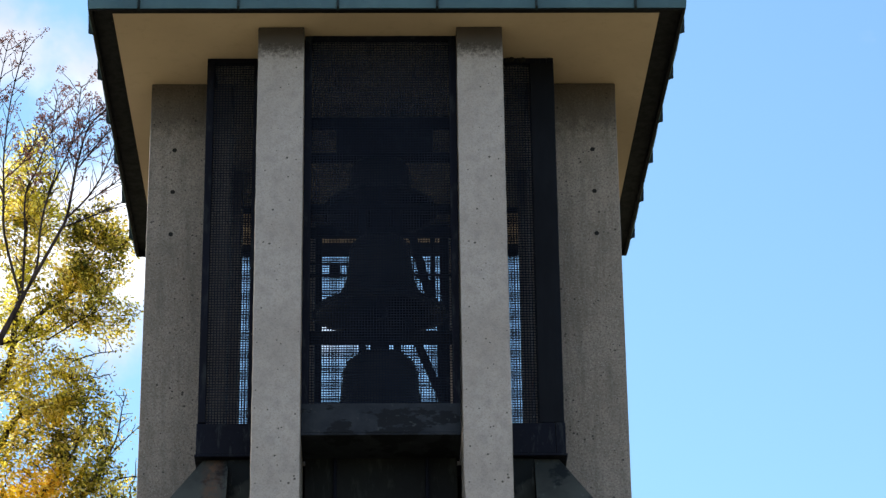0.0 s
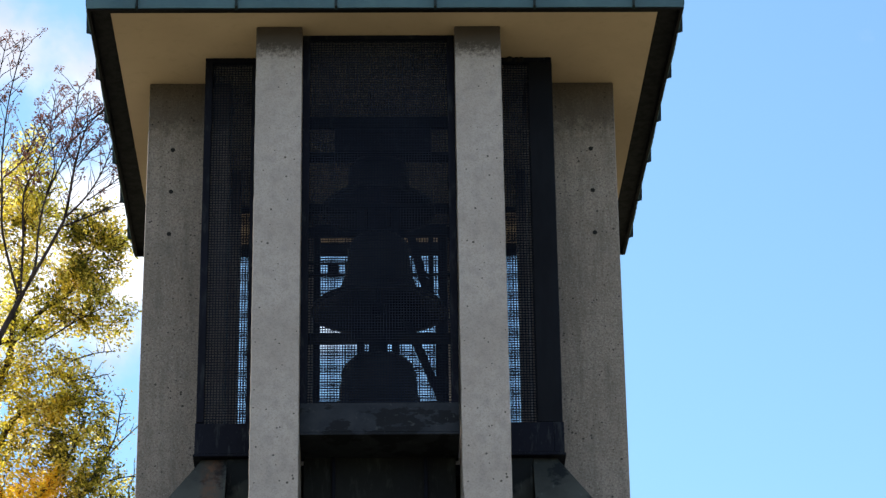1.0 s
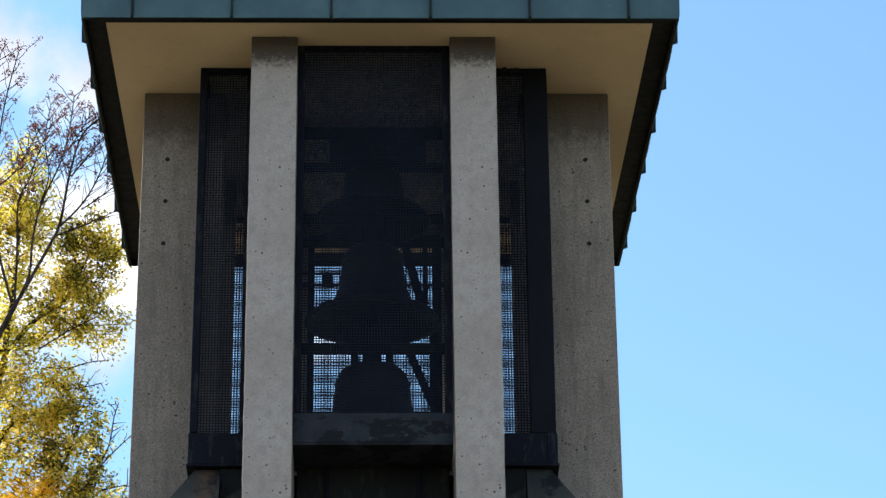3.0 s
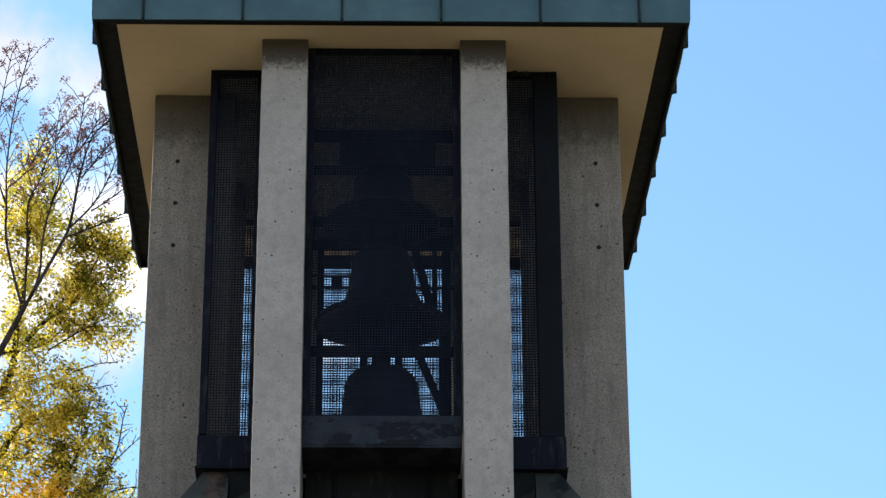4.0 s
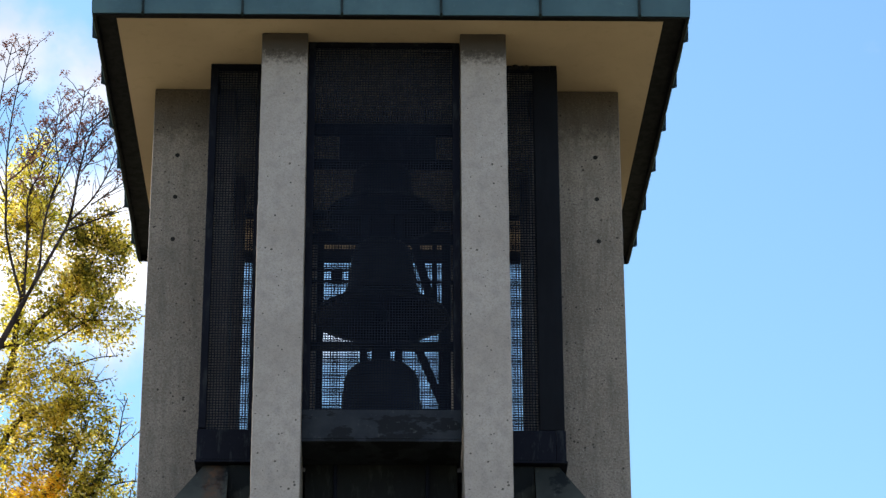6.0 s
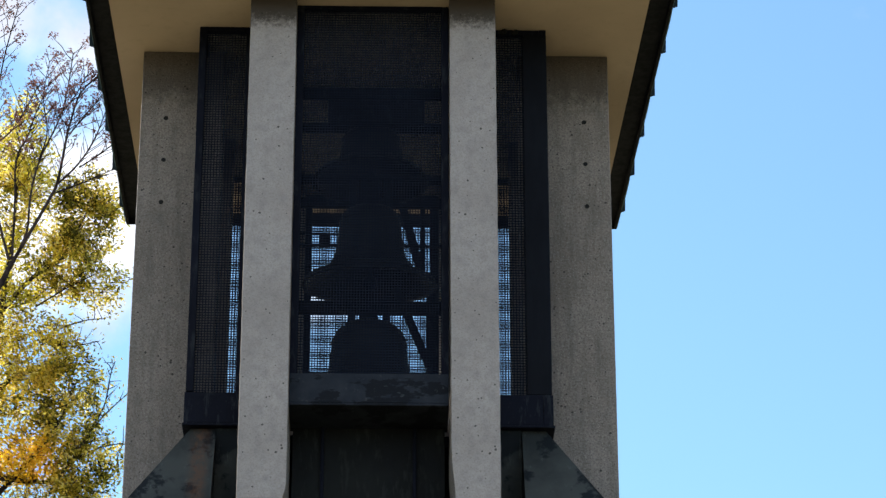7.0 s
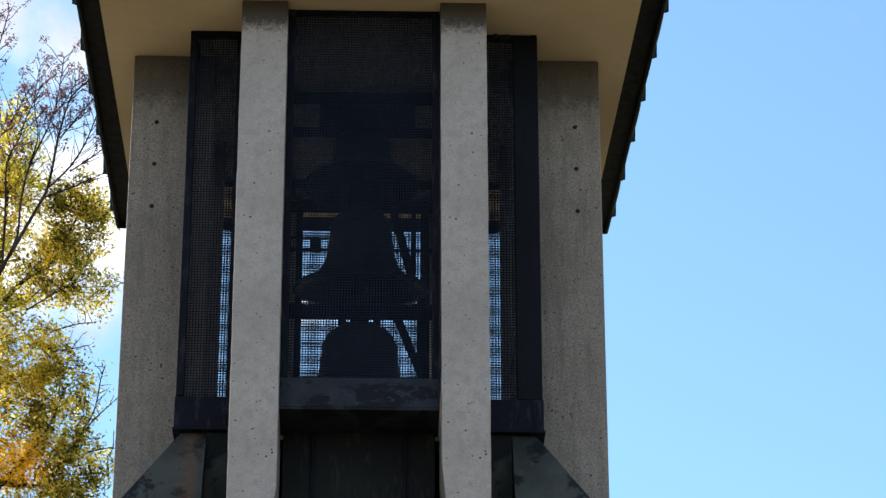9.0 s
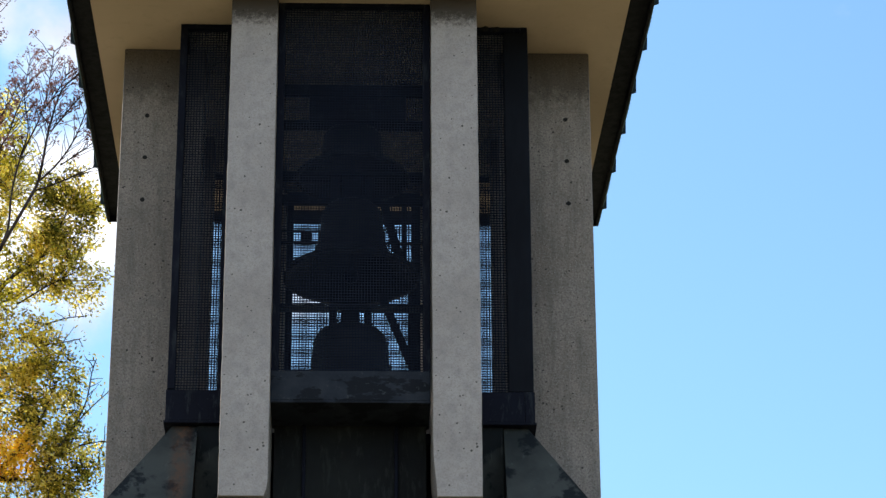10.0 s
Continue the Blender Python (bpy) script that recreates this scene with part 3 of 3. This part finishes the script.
def bell(radius, height, drop, label, waist=1.0, plate=(-0.06, 0.06), thick=0.03):
    """A bell hung from an axle at its origin; its mouth lies at -drop."""
    top = -drop + height
    thing = tagged(new("church_bell"), label, "bell", "bells of the tower")
    shape = [(1.0, 0.0), (0.985, 0.035), (0.91, 0.09), (0.80, 0.16), (0.70, 0.25), (0.63, 0.37), (0.585, 0.52), (0.56, 0.68), (0.54, 0.80), (0.50, 0.89), (0.40, 0.955), (0.24, 0.992), (0.02, 1.0)]
    shape = [(r * (1 - (1 - waist) * min(1.0, z / 0.3)), z) for r, z in shape]
    prof = [(radius * r, -drop + height * z) for r, z in shape]
    inner = [(max(0.01, radius * r - 0.035), -drop + height * z * 0.93 + 0.004) for r, z in shape[::-1]]
    bm = bmesh.new()
    lathe(bm, prof + inner + [prof[0]])
    bmesh.ops.remove_doubles(bm, verts=bm.verts, dist=0.0005)
    part("bell_body", bm, BRONZE, thing, "dark bronze bell body", smooth=True)
    for z, r in ((0.07, 0.94), (0.37, 0.63 * waist), (0.80, 0.54 * waist)):
        bm = bmesh.new()
        zc, rr = -drop + height * z, radius * r
        lathe(bm, [(rr - 0.006, zc - 0.01), (rr + 0.008, zc), (rr - 0.006, zc + 0.01)])
        part("raised_band", bm, BRONZE, thing, smooth=True)
    for x0, x1 in ((-0.15, -0.10), (-0.065, 0.065), (0.10, 0.15)):
        part("crown_strap", boxes((x0, x1, -0.04, 0.04, top - 0.06, 0.0), bevel=0.004), DARK, thing, "steel strap from bell to headstock")
    part("headstock", boxes((-0.56, 0.56, plate[0], plate[1], -thick / 2, thick / 2), bevel=0.003), DARK, thing, "dark steel headstock")
    for x0, x1 in ((-0.64, -0.56), (0.56, 0.64)):
        bm = bmesh.new()
        tube(bm, [Vector((x0, 0, 0)), Vector((x1, 0, 0))], [0.022, 0.022], 12)
        part("axle", bm, DARK, thing)
    bm = bmesh.new()
    tube(bm, [Vector((0, 0, top - 0.05)), Vector((0, 0, -drop + 0.08)), Vector((0, 0, -drop + 0.06)), Vector((0, 0, -drop + 0.0)), Vector((0, 0, -drop - 0.03))], [0.014, 0.018, 0.045, 0.055, 0.02], 12)
    part("clapper", bm, DARK, thing, "iron clapper", smooth=True)
    return thing


Z_TOP, Z_MID, Z_LOW = 11.08, 10.66, 9.603
top_bell = bell(0.42, 0.42, 0.44, "small dark bronze bell hanging still under the ceiling", waist=0.9)
top_bell.matrix_basis = pose(-0.01, 0, Z_TOP)
mid_bell = bell(0.488, 0.60, 0.805, "dark bronze bell swinging above a larger one", waist=0.83)
low_bell = bell(0.515, 0.73, 0.825, "large dark bronze bell swinging behind the lower screen", waist=0.945, plate=(-0.205, 0.012), thick=0.007)

# steel frame that carries them
frame_thing = tagged(new("bell_rack"), "dark steel rack carrying three bells on bearings", "rack")
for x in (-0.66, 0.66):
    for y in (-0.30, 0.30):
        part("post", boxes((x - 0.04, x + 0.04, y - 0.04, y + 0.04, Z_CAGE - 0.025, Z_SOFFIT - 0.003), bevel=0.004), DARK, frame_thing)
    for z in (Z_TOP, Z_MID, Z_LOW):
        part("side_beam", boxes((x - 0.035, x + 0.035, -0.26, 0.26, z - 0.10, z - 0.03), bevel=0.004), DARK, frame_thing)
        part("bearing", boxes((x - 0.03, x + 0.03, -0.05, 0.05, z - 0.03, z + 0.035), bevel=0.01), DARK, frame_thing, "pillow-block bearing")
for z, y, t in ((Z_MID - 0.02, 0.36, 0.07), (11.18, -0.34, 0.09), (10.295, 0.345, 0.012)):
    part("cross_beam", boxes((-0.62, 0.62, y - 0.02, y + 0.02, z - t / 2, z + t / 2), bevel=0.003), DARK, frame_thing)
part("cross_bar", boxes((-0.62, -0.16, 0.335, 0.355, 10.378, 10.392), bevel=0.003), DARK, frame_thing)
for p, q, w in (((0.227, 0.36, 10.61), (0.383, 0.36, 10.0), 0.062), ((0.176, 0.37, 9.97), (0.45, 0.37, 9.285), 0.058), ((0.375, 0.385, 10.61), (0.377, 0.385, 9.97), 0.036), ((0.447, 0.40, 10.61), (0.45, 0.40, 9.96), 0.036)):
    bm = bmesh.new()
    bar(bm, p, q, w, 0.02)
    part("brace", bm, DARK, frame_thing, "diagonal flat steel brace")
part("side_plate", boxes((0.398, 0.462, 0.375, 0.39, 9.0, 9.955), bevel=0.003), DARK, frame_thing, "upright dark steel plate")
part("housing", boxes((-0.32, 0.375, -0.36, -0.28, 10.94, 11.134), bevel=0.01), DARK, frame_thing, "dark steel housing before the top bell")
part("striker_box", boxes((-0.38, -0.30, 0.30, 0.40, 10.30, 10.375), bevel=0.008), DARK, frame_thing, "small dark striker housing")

# ---- the trees ----


def rnd(a, b):
    return a + (b - a) * random.random()


def leaves(bm_data, centre, spread, count, size):
    """Small folded leaves scattered round a centre."""
    verts, faces = bm_data
    for _ in range(count):
        v = Vector((random.gauss(0, 1), random.gauss(0, 1), random.gauss(0, 1)))
        p = centre + Vector((v.x * spread[0], v.y * spread[1], v.z * spread[2])) * 0.5
        s = size * rnd(0.6, 1.3)
        rot = Euler((rnd(-1.3, 1.3), rnd(-1.3, 1.3), rnd(0, 6.28))).to_matrix()
        n = len(verts)
        for q in ((0, -s, 0), (0.42 * s, -0.1 * s, 0.12 * s), (0, s, 0), (-0.42 * s, -0.1 * s, 0.12 * s)):
            verts.append(p + rot @ Vector(q))
        faces.append((n, n + 1, n + 2))
        faces.append((n, n + 2, n + 3))


def crown_part(name, data, material, tree, label):
    me = bpy.data.meshes.new(name)
    me.from_pydata([tuple(v) for v in data[0]], [], data[1])
    me.materials.append(material)
    ob = new(name, me)
    ob.parent = tree
    return tagged(ob, label, kind="stuff")


def limb_path(p, q, n=7, wobble=0.07):
    span = (q - p).length
    return [p.lerp(q, i / n) + Vector((rnd(-1, 1), rnd(-1, 1), rnd(-1, 1))) * wobble * span * 0.25 * (0 < i < n) for i in range(n + 1)]


def curved(points, steps=4):
    """A soft line through the points."""
    out = []
    for i in range(len(points) - 1):
        a, b, c, d = (points[min(max(i + k, 0), len(points) - 1)] for k in (-1, 0, 1, 2))
        for k in range(steps):
            u = k / steps
            out.append(0.5 * (2 * b + (c - a) * u + (2 * a - 5 * b + 4 * c - d) * u * u + (3 * b - a - 3 * c + d) * u ** 3))
    return out + [points[-1]]


def tree_autumn():
    tree = tagged(new("tree"), "tall autumn tree with yellow-green leaves beside the tower", "tree", "trees beside the tower")
    base = Vector((-5.6, 6.4, 0))
    bm = bmesh.new()
    stem = [base, base + Vector((0.05, 0, 3)), base + Vector((0.3, -0.1, 6)), base + Vector((0.8, -0.2, 8.6)), Vector((-4.25, 6.1, 10.6)), Vector((-3.95, 6.0, 12.2)), Vector((-3.85, 6.0, 13.6))]
    tube(bm, stem, [0.32, 0.27, 0.22, 0.17, 0.11, 0.07, 0.03], 12)
    part("trunk", bm, BARK, tree, smooth=True)
    limbs = [  # thickness, then (x, z) on the way out
        (0.045, [(-3.76, 10.83), (-3.51, 11.22), (-3.38, 11.42), (-3.19, 11.5), (-2.96, 11.55)]),
        (0.05, [(-3.71, 11.5), (-3.5, 11.95), (-3.45, 12.3), (-3.43, 12.65), (-3.4, 13.3), (-3.41, 13.9)]),
        (0.03, [(-3.44, 12.18), (-3.19, 12.48), (-2.94, 12.71), (-2.73, 13.18)]),
        (0.012, [(-3.33, 12.18), (-3.16, 12.31), (-2.98, 12.49), (-2.72, 12.46), (-2.32, 12.48)]),
        (0.011, [(-3.15, 12.19), (-2.97, 12.3), (-2.77, 12.42), (-2.54, 12.57)]),
        (0.05, [(-3.74, 10.54), (-3.38, 10.48), (-3.07, 10.49), (-2.78, 10.5)]),
        (0.02, [(-2.83, 10.48), (-2.73, 10.67), (-2.61, 10.92), (-2.47, 11.23), (-2.42, 11.51), (-2.39, 11.68)]),
        (0.014, [(-2.63, 10.87), (-2.46, 11.09), (-2.29, 11.29)]),
        (0.014, [(-2.77, 10.65), (-2.52, 10.76), (-2.28, 10.87)]),
        (0.012, [(-2.9, 11.96), (-2.69, 12.03), (-2.53, 12.1)]),
        (0.011, [(-2.94, 11.79), (-2.76, 11.82), (-2.56, 11.86)]),
        (0.04, [(-3.66, 10.07), (-3.42, 10.34), (-3.13, 10.62), (-2.9, 10.95), (-2.81, 11.23)]),
    ]
    nodes = []
    for thick, way in limbs:
        path = curved([Vector((x, 5.9 + rnd(-0.08, 0.08), z)) for x, z in way])
        if thick > 0.025:
            near = min((stem[i].lerp(stem[i + 1], f) for i in range(2, 6) for f in (0.0, 0.25, 0.5, 0.75)), key=lambda p: (p - path[0]).length)
            path = [near] + path
        m = len(path) - 1
        bm = bmesh.new()
        tube(bm, path, [(0.8 if thick > 0.025 else 0.45) * thick * (1 - 0.85 * i / m) + 0.003 for i in range(m + 1)], 7)
        nodes += path[1:]
        if thick < 0.025:  # thin twigs with a few last leaves
            for i in range(m // 3, m + 1):
                q = path[i] + Vector((rnd(-0.10, 0.12), rnd(-0.1, 0.1), rnd(-0.04, 0.17)))
                tube(bm, limb_path(path[i], q, 3, 0.15), [0.0045, 0.004, 0.003, 0.002], 4)
                nodes.append(q)
        part("limb", bm, BARK, tree, smooth=True)
    leaf, brown, gold, yellow = (([], []) for _ in range(4))
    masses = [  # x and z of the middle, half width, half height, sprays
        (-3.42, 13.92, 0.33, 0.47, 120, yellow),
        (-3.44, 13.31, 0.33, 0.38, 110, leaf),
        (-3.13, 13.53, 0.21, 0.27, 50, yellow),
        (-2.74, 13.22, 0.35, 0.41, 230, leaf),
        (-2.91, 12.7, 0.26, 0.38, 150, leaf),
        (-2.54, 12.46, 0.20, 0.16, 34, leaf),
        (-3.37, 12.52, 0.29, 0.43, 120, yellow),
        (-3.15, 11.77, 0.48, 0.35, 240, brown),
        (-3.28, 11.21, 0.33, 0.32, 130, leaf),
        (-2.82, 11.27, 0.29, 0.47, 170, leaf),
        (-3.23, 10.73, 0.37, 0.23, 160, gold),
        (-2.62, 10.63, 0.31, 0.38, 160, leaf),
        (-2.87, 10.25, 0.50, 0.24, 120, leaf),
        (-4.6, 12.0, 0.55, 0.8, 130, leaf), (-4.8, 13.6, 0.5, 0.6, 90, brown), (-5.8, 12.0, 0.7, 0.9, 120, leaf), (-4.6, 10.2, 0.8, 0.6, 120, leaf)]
    bm = bmesh.new()
    for x, z, wide, high, sprays, kind in masses:
        middle = Vector((x, 6.0, z))
        for _ in range(sprays):
            a, r = rnd(0, 2 * math.pi), random.random() ** 0.42 * rnd(0.8, 1.1)
            tip = middle + Vector((wide * r * math.cos(a), rnd(-0.3, 0.3), high * r * math.sin(a)))
            root = min(nodes, key=lambda p: (p - tip).length_squared + (0.05 if p.z > tip.z else 0.0))
            start = tip.lerp(root, min(1.0, 0.13 / max(0.01, (root - tip).length)))
            tube(bm, limb_path(start, tip, 3, 0.2), [0.004, 0.0035, 0.003, 0.002], 4)
            # leaves hang along the spray, thicker at its end
            for f in (0.25, 0.55, 0.8, 1.0):
                leaves(kind, start.lerp(tip, f) - Vector((0, 0, 0.015)), (0.095, 0.12, 0.08), 6, 0.0225)
    for q in nodes:
        if random.random() < 0.75:
            leaves(leaf, q, (0.08, 0.08, 0.08), random.randrange(3, 9), 0.017)
    tagged(part("twig", bm, BARK, tree, "fine twigs bearing the leaves"), kind="stuff")
    green = ([], [])
    for _ in range(40):
        leaves(green, Vector((-3.60 + random.gauss(0, 0.07), 5.6 + random.gauss(0, 0.1), 10.36 + random.gauss(0, 0.16))), (0.10,) * 3, 28, 0.018)
    crown_part("green_crown", green, GREEN, tree, "patch of leaves that are still green")
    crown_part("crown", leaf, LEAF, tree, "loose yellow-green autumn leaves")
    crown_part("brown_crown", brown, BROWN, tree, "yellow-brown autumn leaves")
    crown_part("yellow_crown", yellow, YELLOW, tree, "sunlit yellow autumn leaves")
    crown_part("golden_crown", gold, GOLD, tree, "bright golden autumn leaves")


def tree_purple():
    tree = tagged(new("tree"), "slender tree with bare upright branches and purple-brown leaves", "tree", "trees beside the tower")
    base = Vector((-5.0, 5.2, 0))
    fork = Vector((-3.31, 5.4, 12.45))
    bm = bmesh.new()
    tube(bm, [base, base + Vector((0.1, 0, 4)), base + Vector((0.5, 0.1, 8)), Vector((-3.78, 5.3, 11.3)), fork], [0.15, 0.12, 0.08, 0.040, 0.022], 10)
    part("trunk", bm, BARK, tree, smooth=True)
    data = ([], [])
    branches = [  # thickness at the start, depth of the tip behind the start, then (x, z) on the way out
        (0.022, 0.10, (-3.31, 12.45), (-3.21, 12.74), (-3.20, 13.10), (-3.14, 13.48), (-2.99, 13.93), (-2.92, 14.25), (-2.89, 14.66)),
        (0.030, -0.15, (-3.31, 12.45), (-3.04, 13.03), (-2.95, 13.23), (-2.89, 13.64), (-2.86, 13.82), (-2.78, 14.12), (-2.60, 14.30)),
        (0.018, -0.30, (-2.95, 13.23), (-2.76, 13.40), (-2.61, 13.62), (-2.50, 13.92)),
        (0.013, 0.15, (-3.01, 13.12), (-2.75, 13.27), (-2.42, 13.48)),
        (0.011, -0.20, (-2.76, 13.40), (-2.60, 13.46), (-2.42, 13.56)),
        (0.020, 0.25, (-3.33, 12.45), (-3.35, 12.98), (-3.36, 13.52), (-3.29, 13.79), (-3.22, 14.07), (-3.12, 14.45)),
        (0.022, -0.25, (-3.36, 12.45), (-3.51, 13.03), (-3.55, 13.43), (-3.55, 13.83), (-3.50, 14.40), (-3.40, 14.95)),
        (0.012, 0.10, (-3.55, 13.65), (-3.43, 13.79), (-3.32, 14.00), (-3.20, 14.30)),
        (0.012, -0.20, (-2.87, 13.75), (-2.73, 13.87), (-2.56, 14.08)),
        (0.012, 0.20, (-3.14, 13.48), (-3.10, 13.80), (-3.16, 14.20), (-3.12, 14.62)),
        (0.014, -0.10, (-3.55, 13.43), (-3.68, 13.90), (-3.66, 14.50), (-3.58, 15.05)),
        (0.011, 0.10, (-2.99, 13.93), (-2.84, 14.18), (-2.74, 14.45))]
    nodes = []
    for thick, back, *way in branches:
        n = len(way) - 1
        path = curved([Vector((x + rnd(-0.012, 0.012) * (i > 0), 5.4 + back * i / n, z)) for i, (x, z) in enumerate(way)])
        bm = bmesh.new()
        m = len(path) - 1
        tube(bm, path, [0.50 * thick * (1 - 0.75 * i / m) + 0.0022 for i in range(m + 1)], 7)
        side = 1
        for i in range(max(2, m // 3), m + 1):
            ahead = (path[min(i + 1, m)] - path[i - 1]).normalized()
            for _ in range(2):
                side = -side
                a = path[i]
                reach = rnd(0.10, 0.36) * (1.0 if i < m else 0.6)
                q = a + reach * (ahead * 0.75 + Vector((side * rnd(0.25, 0.75), rnd(-0.5, 0.5), rnd(0.0, 0.35))))
                tube(bm, limb_path(a, q, 4, 0.12), [0.0042, 0.0038, 0.0034, 0.0028, 0.002], 4)
                nodes.append((a.lerp(q, 0.6), q))
        part("branch", bm, BARK, tree, "thin dark forked branch", smooth=True)
    for a, q in nodes:
        # hanging clusters, fuller towards the outer twigs
        if q.z > 13.55 + rnd(-0.15, 0.25):
            for _ in range(random.choice((1, 2, 2, 3))):
                c = a.lerp(q, rnd(0.2, 1.1)) + Vector((rnd(-0.03, 0.03), rnd(-0.04, 0.04), rnd(-0.04, 0.02)))
                leaves(data, c, (0.038, 0.038, 0.045), random.randrange(7, 16), 0.016)
    crown_part("crown", data, PURPLE, tree, "sparse purple-brown leaves")


tree_autumn()
tree_purple()


# ---- what moves: two bells swing against each other, to the front and back ----
def motions():
    for thing, z, most, sign, linger in ((mid_bell, Z_MID, 10.0, -1.0, 0.22), (low_bell, Z_LOW, 19.5, 1.0, 0.06)):
        rest = -8.5 if thing is mid_bell else -1.0  # both hang a little askew
        rows = []
        for i in range(101):
            t = i / 10
            turn = 2 * math.pi * (t - 0.45) / 2.043
            swing = math.cos(turn) + linger * (math.cos(2 * turn) - 0.97)
            toward = rest + sign * most * swing
            rows.append((t, pose(-0.01, 0, z, -toward, 0, 0)))
        walk(thing, rows)


motions()
